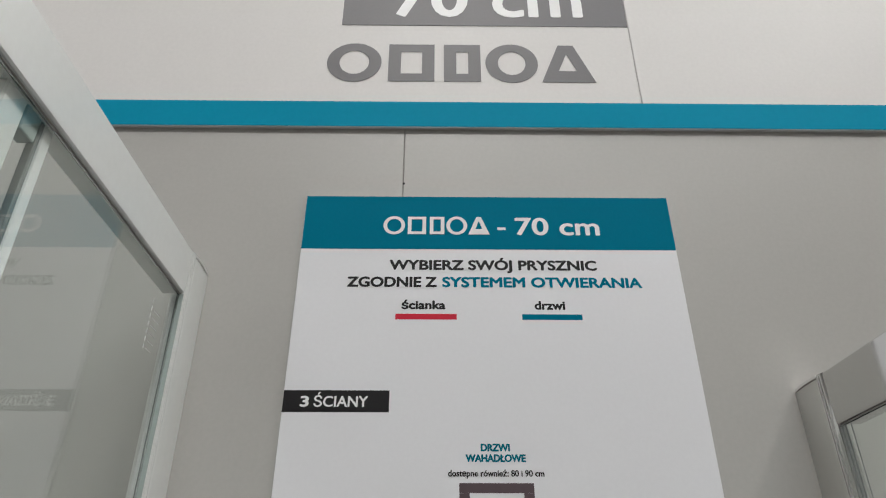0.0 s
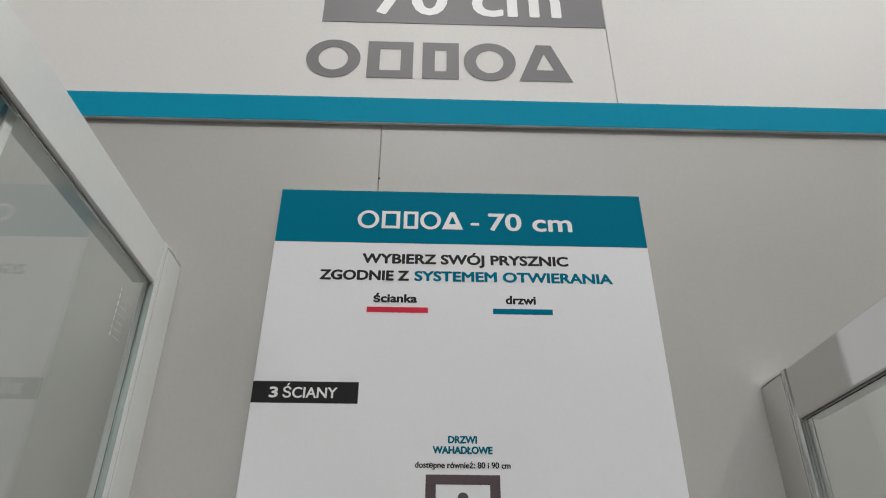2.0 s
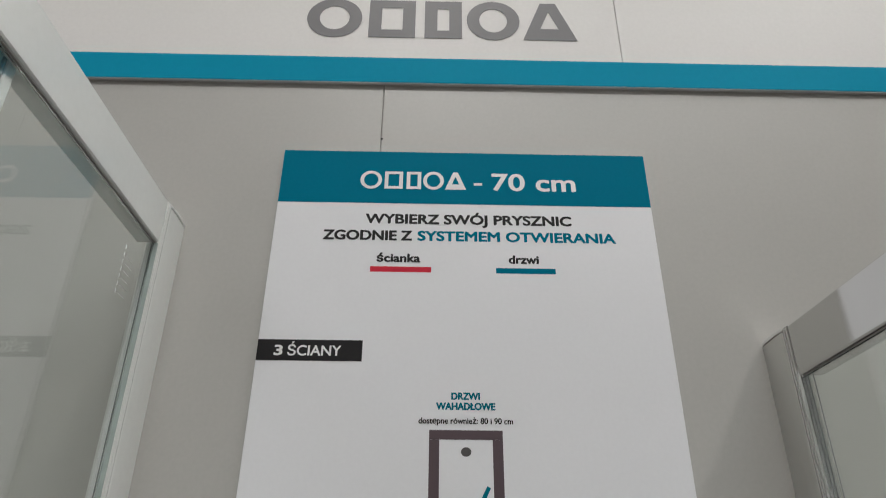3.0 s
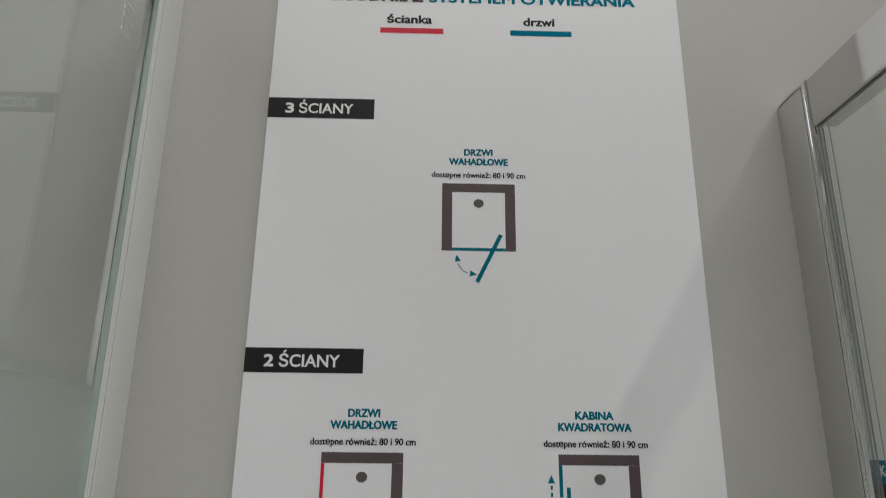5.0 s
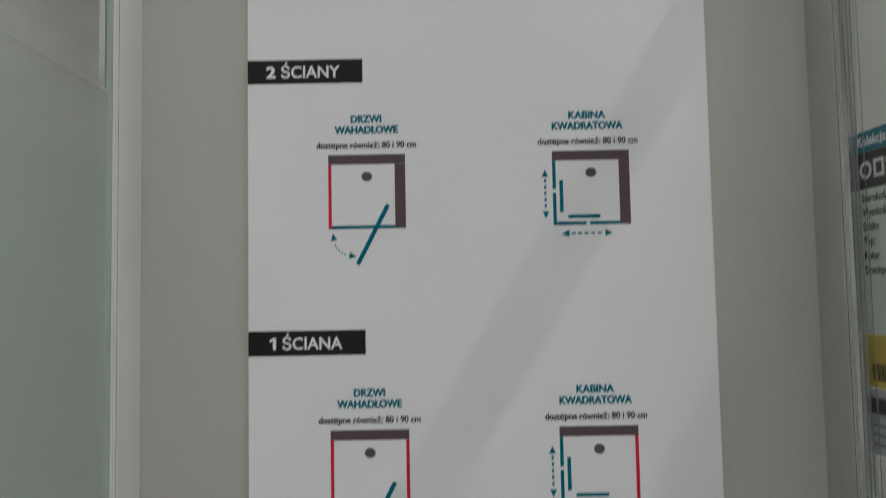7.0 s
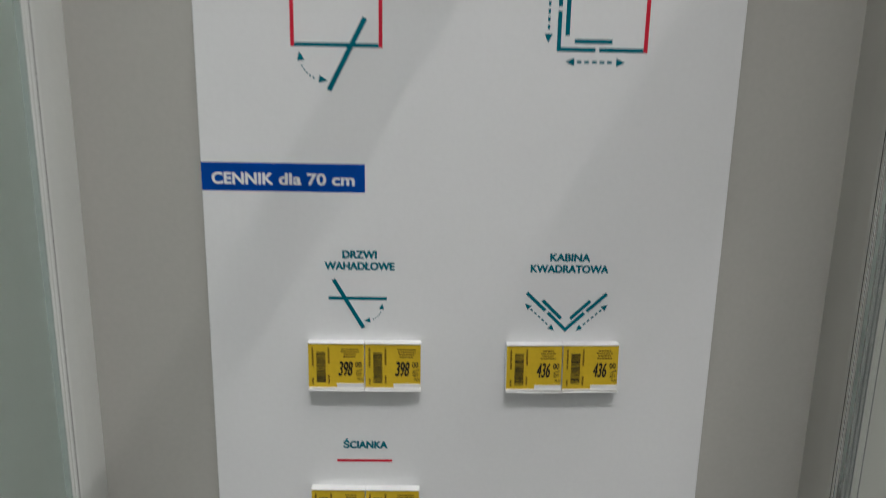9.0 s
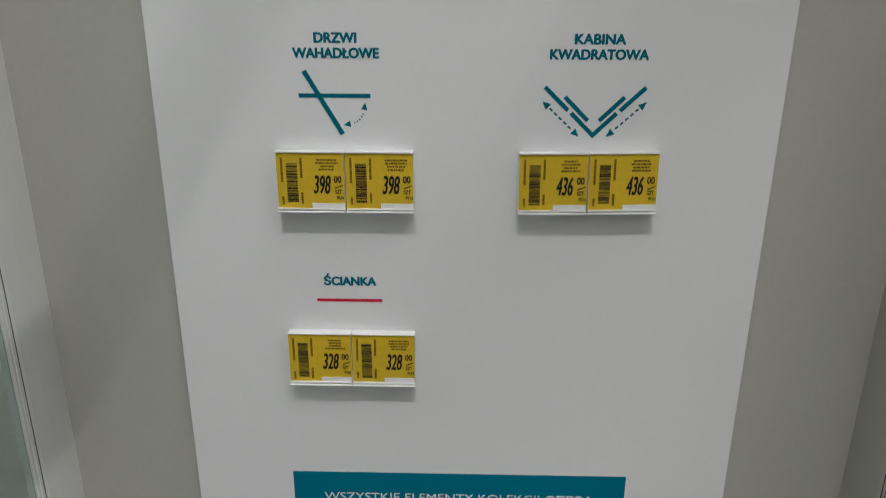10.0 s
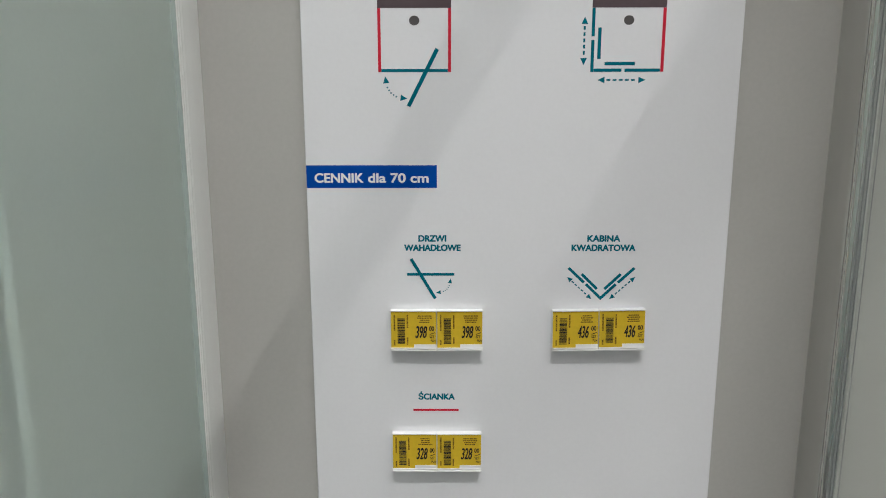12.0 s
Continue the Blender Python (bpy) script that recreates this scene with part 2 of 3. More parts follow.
def word_mark(x0, x1, z, cap, y, mat, parent, bold=1.0):
    """A trade name as five plain shapes: ring, square, square, ring, triangle."""
    yb = y + 0.0004
    ty, tx = cap * 0.205 * bold, cap * 0.25 * bold
    for kind, f0, f1 in MARK_SPANS:
        a, b = x0 + f0 * (x1 - x0), x0 + f1 * (x1 - x0)
        cx, cz = (a + b) / 2, z + cap / 2
        bm = bmesh.new()
        if kind == "ring":
            angles = [i * math.tau / 40 for i in range(40)]
            rx, rz = (b - a) / 2, cap / 2 * 1.04
            loop_shape(bm, [(cx + rx * math.cos(i), cz + rz * math.sin(i)) for i in angles],
                       [(cx + (rx - tx) * math.cos(i), cz + (rz - ty) * math.sin(i)) for i in angles], y, yb)
        elif kind == "square":
            loop_shape(bm, [(a, z), (b, z), (b, z + cap), (a, z + cap)],
                       [(a + tx, z + ty), (b - tx, z + ty), (b - tx, z + cap - ty), (a + tx, z + cap - ty)], y, yb)
        else:
            tip, low, high = tx * 0.62, z + cap * 0.30, z + cap * 0.74
            hw = (b - a) * 0.17
            loop_shape(bm, [(a, z), (b, z), (cx + tip, z + cap), (cx - tip, z + cap)],
                       [(cx - hw, low), (cx + hw, low), (cx + hw * 0.06, high), (cx - hw * 0.06, high)], y, yb)
        part("name_mark", bm, mat, parent)


# ---- the hall ----
WALL_Y = 0.006
TOP = 2.12
FASCIA_LOW, STRIPE_TOP, FASCIA_TOP, BANNER_LOW = 2.2436, 2.2921, 2.5831, 2.4557

structure(part("floor", one_box(-12, 12, -14, 12, -0.1, 0.0), M_FLOOR), "pale tiled shop floor")
# dark slab added out of view so less light bounces up to the board
structure(part("aisle_bounce_slab", one_box(-6.0, 6.0, -4.28, 0.0, 0.001, 0.005), M_BOUNCE_SLAB), "unseen dark slab added over the aisle to cut floor bounce")
for nm, q in (("wall_south", (-12, 12, -14.2, -14)), ("wall_north", (-12, 12, 12, 12.2)), ("wall_west", (-12.2, -12, -14.2, 12.2)), ("wall_east", (12, 12.2, -14.2, 12.2))):
    structure(part(nm, one_box(*q, 0, ROOF), M_HALL), "pale clad wall of the shop hall")

# roof deck in ribbed sheets, two long roof light openings; the left is added
bm = bmesh.new()
for x0, x1 in ((-12.2, -5.87), (-4.53, 1.42), (2.76, 12.2)):
    box(bm, x0, x1, -14.2, 12.2, ROOF, ROOF + 0.12)
    y = 0.6
    while y < 9:
        box(bm, x0, x1, y, y + 0.10, ROOF - 0.05, ROOF + 0.01)
        y += 0.30
for x0, x1 in ((-5.87, -4.53), (1.42, 2.76)):
    box(bm, x0, x1, -14.2, -12, ROOF, ROOF + 0.12)
    box(bm, x0, x1, 10, 12.2, ROOF, ROOF + 0.12)
    box(bm, x0 - 0.1, x1 + 0.1, -14.2, 12.2, ROOF + 0.5, ROOF + 0.55)
structure(part("ceiling", bm, M_ROOF), "beige ribbed steel roof deck of the hall")


def truss(x):
    ob = thing("roof_truss", "grey painted steel lattice truss under the hall roof", "truss", "roof trusses", (x, 0, 6.2))
    part("top_chord", one_box(-0.035, 0.035, -13, 11, 0.40, 0.48, bevel=0.01), M_STEEL, ob)
    part("bottom_chord", one_box(-0.028, 0.028, -13, 11, -0.13, -0.08, bevel=0.01), M_STEEL, ob)
    y = -12.8
    k = 0
    while y < 10.8:
        bm = bmesh.new()
        z0, z1 = (-0.1, 0.42) if k % 2 else (0.42, -0.1)
        box(bm, -0.025, 0.025, -0.5, 0.5, -0.025, 0.025)
        le = math.hypot(0.6, 0.52)
        bmesh.ops.transform(bm, matrix=pose(0, y + 0.3, (z0 + z1) / 2, math.degrees(math.atan2(z1 - z0, 0.6))) @ Matrix.Diagonal((1, le, 1, 1)), verts=bm.verts)
        part("brace", bm, M_STEEL, ob)
        y += 0.6
        k += 1
    return ob


truss(2.96)


def pipe(name, label, a, b, r, mat, category="pipe"):
    va, vb = Vector(a), Vector(b)
    bm = bmesh.new()
    bmesh.ops.create_cone(bm, cap_ends=True, segments=16, radius1=r, radius2=r, depth=(vb - va).length)
    bmesh.ops.transform(bm, matrix=Matrix.Translation((va + vb) / 2) @ (vb - va).to_track_quat("Z", "Y").to_matrix().to_4x4(), verts=bm.verts)
    ob = part(name, bm, mat)
    return tagged(ob, label, category)


pipe("dark_pipe", "dark grey pipe running under the roof lights", (2.15, 2.77, 6.44), (3.60, 2.79, 6.44), 0.028, M_PIPE)
pipe("thin_pipe", "thin pale pipe running under the roof deck", (-0.2, 2.76, 6.46), (2.15, 2.77, 6.445), 0.030, M_STEEL)
pipe("beige_pipe", "beige painted pipe running along under the roof deck", (-0.985, -6.0, 6.55), (-0.985, 9.0, 6.55), 0.045, M_ROOF)
rack = thing("pipe_rack", "row of dull steel service pipes hung beside the roof truss", "pipes", at=(3.80, 0, 6.5))
for dx, r in ((-0.15, 0.026), (-0.075, 0.034), (0.005, 0.022), (0.065, 0.030), (0.145, 0.038)):
    bm = bmesh.new()
    bmesh.ops.create_cone(bm, cap_ends=True, segments=16, radius1=r, radius2=r, depth=22.0)
    bmesh.ops.transform(bm, matrix=pose(dx, -1.0, 0, 90), verts=bm.verts)
    part("pipe", bm, M_CONDUIT, rack)
for y in (-8, -4, 0.8, 4.8, 8.5):
    part("hanger", one_box(-0.19, 0.19, y - 0.015, y + 0.015, -0.075, -0.046), M_STEEL, rack)
    for dx in (-0.18, 0.18):
        part("rod", one_box(dx - 0.005, dx + 0.005, y - 0.005, y + 0.005, -0.046, ROOF - 6.5 + 0.005), M_STEEL, rack)
for k, (a, b) in enumerate((((1.36, 2.6), (1.75, 3.15)), ((1.7, 3.12), (2.5, 2.9)), ((1.36, 3.05), (2.7, 3.06)), ((2.5, 2.6), (2.72, 3.5)))):
    pipe("skylight_brace", "thin white steel brace below the roof light", (a[0], a[1], ROOF - 0.08), (b[0], b[1], ROOF - 0.08), 0.013, M_STEEL, "brace")


def cable_tray(x, h):
    ob = thing("cable_tray", "perforated galvanised cable tray under the roof", "cable tray", "cable trays", (x, 0, 6.42))
    part("tray", one_box(-h, h, -12, 10, 0.0, 0.03, bevel=0.006), M_ZINC, ob)
    bm = bmesh.new()
    rnd = random.Random(4)
    y = 2.2
    while y < 4.2:
        for dx in (-0.82, -0.49, -0.16, 0.16, 0.49, 0.82):
            if rnd.random() < 0.8:
                box(bm, dx * h - 0.005, dx * h + 0.005, y, y + 0.022, -0.003, 0.001)
        y += 0.045
    tagged(part("slots", bm, M_DARK, ob), kind="stuff")
    return ob


cable_tray(-1.37, 0.12)
cable_tray(-0.605, 0.085)


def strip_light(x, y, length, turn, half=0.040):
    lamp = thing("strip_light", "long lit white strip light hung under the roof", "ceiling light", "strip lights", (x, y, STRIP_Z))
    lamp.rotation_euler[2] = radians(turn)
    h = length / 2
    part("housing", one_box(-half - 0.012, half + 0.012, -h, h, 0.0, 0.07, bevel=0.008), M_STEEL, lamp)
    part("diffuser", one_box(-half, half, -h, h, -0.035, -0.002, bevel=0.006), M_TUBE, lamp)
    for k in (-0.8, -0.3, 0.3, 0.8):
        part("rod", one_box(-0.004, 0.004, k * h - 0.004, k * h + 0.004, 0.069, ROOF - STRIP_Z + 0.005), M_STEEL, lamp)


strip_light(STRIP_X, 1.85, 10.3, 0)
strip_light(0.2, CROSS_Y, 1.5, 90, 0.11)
# fittings for the added fill rows, out of view behind the display wall
for fill_row_y in FILL_ROW_YS:
    strip_light(0.3, fill_row_y, 14.0, 90)
# only the first is a known roof light; x -5.2 is added for fill
for x in (2.09, -5.2):
    structure(part("skylight_window", one_box(x - 0.66, x + 0.66, -12, 10, ROOF + 0.06, ROOF + 0.08), M_PANE), "long translucent white roof light strip")
    for a, b in ((x - 0.80, x - 0.67), (x + 0.67, x + 0.78)):
        structure(part("skylight_frame", one_box(a, b, -12, 10, ROOF - 0.10, ROOF - 0.052, bevel=0.006), M_FASCIA), "white painted frame along the roof light")
# unseen wall added across the aisle to keep low-angle light off the board
structure(part("wall_light_blocker", one_box(-3.6, 4.4, -4.5, -4.3, 0, 2.5), M_BLOCKER), "unseen plain grey wall added across the aisle to block low light")

# ---- the display wall ----
SEAM_X, FASCIA_SEAM = 0.132, 0.4914
display = structure(new("wall_display"), "light grey laminate display wall with a white fascia")
part("wall_panel", one_box(-2.3, SEAM_X - 0.0006, WALL_Y, 0.09, 0.0, 2.56, bevel=0.0006, segments=1), M_WALL, display)
part("wall_panel", one_box(SEAM_X + 0.0006, 2.6, WALL_Y, 0.09, 0.0, 2.56, bevel=0.0006, segments=1), M_WALL, display)
part("joint", one_box(SEAM_X - 0.003, SEAM_X + 0.003, WALL_Y + 0.002, 0.085, 0.001, 2.558), M_CORE, display, "dark open joint")
part("fixing_hole", disc(bmesh.new(), SEAM_X + 0.0012, 2.146, 0.0016, 0.0016, WALL_Y - 0.0004, WALL_Y + 0.001, 12), M_DARK, display, "small dark fixing hole")
for x0, x1 in ((-2.3, FASCIA_SEAM - 0.0004), (FASCIA_SEAM + 0.0004, 2.6)):
    fp = part("fascia_panel", one_box(x0, x1, 0.0, WALL_Y - 0.0005, FASCIA_LOW, FASCIA_TOP, bevel=0.0008, segments=1), M_FASCIA, display, "white laminate fascia panel")
    part("edge_band", one_box(x0 + 0.0006, x1 - 0.0006, 0.0003, WALL_Y - 0.001, FASCIA_LOW - 0.0010, FASCIA_LOW + 0.001), M_STEEL, fp, "pale grey lower edge")
part("teal_stripe", one_box(-2.2994, 2.5994, -0.0006, -0.0001, FASCIA_LOW + 0.0008, STRIPE_TOP), M_STRIPE, display, "teal foil stripe along the lower edge")
part("fascia_joint", one_box(FASCIA_SEAM - 0.003, FASCIA_SEAM + 0.003, 0.0025, WALL_Y - 0.0008, FASCIA_LOW + 0.002, FASCIA_TOP - 0.004), M_CORE, display)
banner = part("size_panel", one_box(0.0235, 0.4905, -0.0008, 0.0010, BANNER_LOW, FASCIA_TOP - 0.001), M_GREY, display, "grey foil panel with white lettering")
lettering("70 cm", 0.105, 0.420, 2.476, 0.0915, -0.0012, M_WHITE, banner, 0.03, around=16)
word_mark(0.0062, 0.4262, 2.3335, 0.0785, -0.0008, M_GREY, display)

# ---- the board ----
board = thing("information_board", "tall white printed board with teal header fixed to the display wall", "board")
part("panel", one_box(0.0, 0.5, 0.0, WALL_Y - 0.0004, 0.06, TOP, bevel=0.0007, segments=1), M_BOARD, board, "white board with plain edges")
P0, P1 = -0.0002, -0.0004


def plate(name, x0, x1, down0, down1, mat, parent=board, y=P0):
    return part(name, one_box(x0, x1, y, 0.0001, TOP - down1, TOP - down0), mat, parent)


header = plate("header", 0.0004, 0.4996, 0.0004, 0.0839, M_TEAL)
word_mark(0.108, 0.2515, TOP - 0.0610, 0.0275, P1 - 0.0003, M_WHITE, header, 0.72)
part("dash", one_box(0.2620, 0.2735, P1, P0 + 0.0001, TOP - 0.0538, TOP - 0.0498), M_WHITE, header)
lettering("70 cm", 0.2862, 0.4005, TOP - 0.0616, 0.0275, P1, M_WHITE, header, 0.035)
lettering("WYBIERZ SWÓJ PRYSZNIC", 0.1183, 0.3905, TOP - 0.1152, 0.0148, P0, M_BLACK, board, 0.06)
lettering("ZGODNIE Z", 0.0648, 0.1806, TOP - 0.1402, 0.0148, P0, M_BLACK, board, 0.06)
lettering("SYSTEMEM OTWIERANIA", 0.1875, 0.4465, TOP - 0.1402, 0.0148, P0, M_TEAL, board, 0.06)
lettering("ścianka", 0.1358, 0.1920, TOP - 0.1714, 0.0122, P0, M_BLACK, board, 0.06)
lettering("drzwi", 0.3050, 0.3440, TOP - 0.1714, 0.0122, P0, M_BLACK, board, 0.06)
plate("key_bar", 0.1285, 0.2060, 0.1777, 0.1853, M_RED)
plate("key_bar", 0.2885, 0.3645, 0.1777, 0.1853, M_TEAL)

ICON_W, ICON_H = 0.0832, 0.0805


def arrow_head(bm, x, z, ang, size):
    c, s = math.cos(ang), math.sin(ang)
    pts = [(size * 0.6, 0), (-size * 0.5, size * 0.5), (-size * 0.5, -size * 0.5)]
    prism(bm, [(x + px * c - pz * s, z + px * s + pz * c) for px, pz in pts], P0, 0.0001)


def dashed_arrow(xa, za, xb, zb, dashes=5, width=0.0019, size=0.0065):
    bm = bmesh.new()
    ang = math.atan2(zb - za, xb - xa)
    arrow_head(bm, xb, zb, ang, size)
    arrow_head(bm, xa, za, ang + math.pi, size)
    for i in range(dashes):
        f0, f1 = 0.13 + 0.76 * i / dashes, 0.13 + 0.76 * (i + 0.62) / dashes
        stroke(bm, xa + (xb - xa) * f0, za + (zb - za) * f0, xa + (xb - xa) * f1, za + (zb - za) * f1, width, P0, 0.0001)
    return part("arrow", bm, M_TEAL_ICON, board)


def swing_arrow(cx, cz, r, a0, a1, size=0.0072, dot=0.0010):
    """A dotted arc with a head at each end, round (cx, cz)."""
    bm = bmesh.new()
    for i in range(5):
        a = a0 + (a1 - a0) * (0.27 + 0.46 * i / 4)
        disc(bm, cx + r * math.cos(a), cz + r * math.sin(a), dot, dot, P0, 0.0001, 8)
    turn = math.pi / 2 if a1 > a0 else -math.pi / 2
    arrow_head(bm, cx + r * math.cos(a1), cz + r * math.sin(a1), a1 + turn * 0.9, size)
    arrow_head(bm, cx + r * math.cos(a0), cz + r * math.sin(a0), a0 - turn * 0.9, size)
    return part("arrow", bm, M_TEAL_ICON, board)


def drain(x, z):
    part("drain_mark", disc(bmesh.new(), x, z, 0.0058, 0.0052, P0, 0.0001), M_DRAIN, board)


def swing_icon(x, down, left, right):
    """The plan of a corner with a swing door; each side is a wall or a red screen."""
    z = TOP - down
    t, g = 0.0115, 0.0034
    plate("wall_mark", x, x + ICON_W, down, down + 0.0105, M_BROWN)
    for side, kind in (("l", left), ("r", right)):
        wd = t if kind == "wall" else g
        a, b = (x, x + wd) if side == "l" else (x + ICON_W - wd, x + ICON_W)
        plate("side_mark", a, b, down + 0.0106, down + ICON_H, M_BROWN if kind == "wall" else M_RED)
    xl = x + (t if left == "wall" else g) + 0.0001
    xr = x + ICON_W - (t if right == "wall" else g) - 0.0001
    plate("door_mark", xl, xr, down + ICON_H - 0.0036, down + ICON_H, M_TEAL_ICON)
    # the door hangs lower and further out where it meets a red screen
    head, head_down, foot, foot_down, reach, arc = (0.0664, 0.0612, 0.0396, 0.1160, 0.0352, 0.0177) if left == "wall" else (0.0675, 0.0548, 0.0342, 0.1188, 0.0288, 0.0204)
    shift = -0.0033 if (left, right) == ("screen", "wall") else 0.0
    bm = stroke(bmesh.new(), x + head + shift, z - head_down, x + foot + shift, z - foot_down, 0.0046, P1, 0.0001)
    part("open_door_mark", bm, M_TEAL_ICON, board)
    swing_arrow(x + reach + shift, z - 0.0892, arc, math.pi, math.pi * 1.5)
    drain(x + ICON_W / 2, z - 0.0240)


def corner_icon(x, down, right):
    """The plan of a square corner cubicle with sliding doors."""
    z = TOP - down
    t, g = 0.0115, 0.0036
    wd = t if right == "wall" else g
    plate("wall_mark", x, x + ICON_W, down, down + 0.0105, M_BROWN)
    plate("side_mark", x + ICON_W - wd, x + ICON_W, down + 0.0106, down + ICON_H, M_BROWN if right == "wall" else M_RED)
    plate("door_mark", x, x + g, down + 0.0106, down + 0.0415, M_TEAL_ICON)
    plate("door_mark", x, x + g, down + 0.0455, down + ICON_H, M_TEAL_ICON)
    plate("door_mark", x + g + 0.0001, x + 0.0355, down + ICON_H - g, down + ICON_H, M_TEAL_ICON)
    plate("door_mark", x + 0.0390, x + ICON_W - wd - 0.0001, down + ICON_H - g, down + ICON_H, M_TEAL_ICON)
    plate("slide_mark", x + 0.0073, x + 0.0112, down + 0.0320, down + 0.0665, M_TEAL_ICON)
    plate("slide_mark", x + 0.0160, x + 0.0505, down + 0.0695, down + 0.0733, M_TEAL_ICON)
    dashed_arrow(x - 0.0080, z - 0.0245, x - 0.0080, z - 0.0690, 5, 0.0022, 0.0074)
    dashed_arrow(x + 0.0130, z - 0.0895, x + 0.0590, z - 0.0895, 5, 0.0022, 0.0074)
    drain(x + ICON_W / 2, z - 0.0240)


def icon_title(x, down, first, second, w1, w2):
    c = x + ICON_W / 2
    lettering(first, c - w1 / 2, c + w1 / 2, TOP - (down - 0.0347), 0.0086, P0, M_TEAL_ICON, board, 0.065)
    lettering(second, c - w2 / 2, c + w2 / 2, TOP - (down - 0.0229), 0.0086, P0, M_TEAL_ICON, board, 0.065)
    lettering("dostępne również: 80 i 90 cm", c - 0.0540, c + 0.0540, TOP - (down - 0.0071), 0.0070, P0, M_BLACK, board, 0.04)


for title, bar_bottom in (("3 ŚCIANY", 0.3033), ("2 ŚCIANY", 0.5998), ("1 ŚCIANA", 0.8938)):
    bar = plate("title_bar", 0.0003, 0.1253, bar_bottom - 0.0262, bar_bottom, M_BLACK)
    lettering(title[0], *((0.0265, 0.0300) if title[0] == "1" else (0.0205, 0.0310)), TOP - bar_bottom + 0.0062, 0.0130, P1, M_WHITE, bar, 0.055)
    if title[0] == "1":
        part("digit_flag", stroke(bmesh.new(), 0.0232, TOP - bar_bottom + 0.0155, 0.0272, TOP - bar_bottom + 0.0182, 0.0024, P1, P0), M_WHITE, bar)
    lettering(title[2:], 0.0365, 0.1005, TOP - bar_bottom + 0.0062, 0.0130, P1, M_WHITE, bar, 0.03)
    row = bar_bottom + 0.0793
    if title[0] == "3":
        swing_icon(0.2068, row, "wall", "wall")
        icon_title(0.2068, row, "DRZWI", "WAHADŁOWE", 0.0335, 0.0685)
    else:
        swing_icon(0.0871, row, "screen", "wall" if title[0] == "2" else "screen")
        icon_title(0.0871, row, "DRZWI", "WAHADŁOWE", 0.0335, 0.0690)
        corner_icon(0.3290, row, "wall" if title[0] == "2" else "screen")
        icon_title(0.3265, row, "KABINA", "KWADRATOWA", 0.0405, 0.0770)

price_bar = plate("price_list_bar", 0.0003, 0.1538, 1.1594, 1.1860, M_BLUE)
lettering("CENNIK", 0.0098, 0.0675, TOP - 1.1798, 0.0112, P1, M_WHITE, price_bar, 0.05)
lettering("dla 70 cm", 0.0727, 0.1442, TOP - 1.1798, 0.0112, P1, M_WHITE, price_bar, 0.05)
for c, a, b, wa, wb in ((0.1482, "DRZWI", "WAHADŁOWE", 0.0335, 0.0680), (0.3528, "KABINA", "KWADRATOWA", 0.0395, 0.0765)):
    lettering(a, c - wa / 2, c + wa / 2, TOP - 1.2503, 0.0080, P0, M_TEAL_ICON, board, 0.065)
    lettering(b, c - wb / 2, c + wb / 2, TOP - 1.2617, 0.0080, P0, M_TEAL_ICON, board, 0.065)
# swing door sign
plate("door_mark", 0.1175, 0.1745, 1.2886, 1.2919, M_TEAL_ICON)
part("open_door_mark", stroke(bmesh.new(), 0.1225, TOP - 1.2712, 0.1515, TOP - 1.3204, 0.0038, P1, 0.0001), M_TEAL_ICON, board)
swing_arrow(0.1555, TOP - 1.2985, 0.0142, 0.0, -math.pi * 0.5, 0.0052, 0.0007)
# sliding door sign
for sgn in (-1, 1):
    c = 0.3515

    def at(dx, down):
        return c + sgn * dx, TOP - down
    for (a, b) in (((0.0395, 1.2823), (0.0205, 1.3003)), ((0.0180, 1.3023), (-0.0012, 1.3209)), ((0.0235, 1.2898), (0.0045, 1.3083))):
        part("slide_mark", stroke(bmesh.new(), *at(*a), *at(*b), 0.0034, P0 - 0.0001 * (sgn + 1), 0.0001), M_TEAL_ICON, board)
    p, q = at(0.0383, 1.2958), at(0.0135, 1.3185)
    dashed_arrow(*p, *q, 5, 0.0015, 0.0060)
lettering("ŚCIANKA", 0.130, 0.1755, TOP - 1.4507, 0.0082, P0, M_TEAL_ICON, board, 0.065)
plate("key_bar", 0.1235, 0.1803, 1.4630, 1.4657, M_RED)

# leaflet frame
frame_top = plate("leaflet_frame", 0.0915, 0.4065, 1.6398, 1.7072, M_TEAL)
for a, b in ((0.0915, 0.0972), (0.4008, 0.4065)):
    plate("frame_side", a, b, 1.7073, 1.9910, M_TEAL, frame_top)
plate("frame_side", 0.0915, 0.4065, 1.9911, 1.9970, M_TEAL, frame_top)
lettering("WSZYSTKIE ELEMENTY KOLEKCJI", 0.1205, 0.3260, TOP - 1.6712, 0.0086, P1, M_WHITE, frame_top, 0.0)
word_mark(0.332, 0.377, TOP - 1.6712, 0.0086, P1 - 0.0003, M_WHITE, frame_top, 0.62)
lettering("ZNAJDUJĄ SIĘ W NASZEJ ULOTCE", 0.1425, 0.3545, TOP - 1.6857, 0.0086, P1, M_WHITE, frame_top, 0.0)

# ---- price labels ----
TAG_W, TAG_H = 0.0558, 0.0510


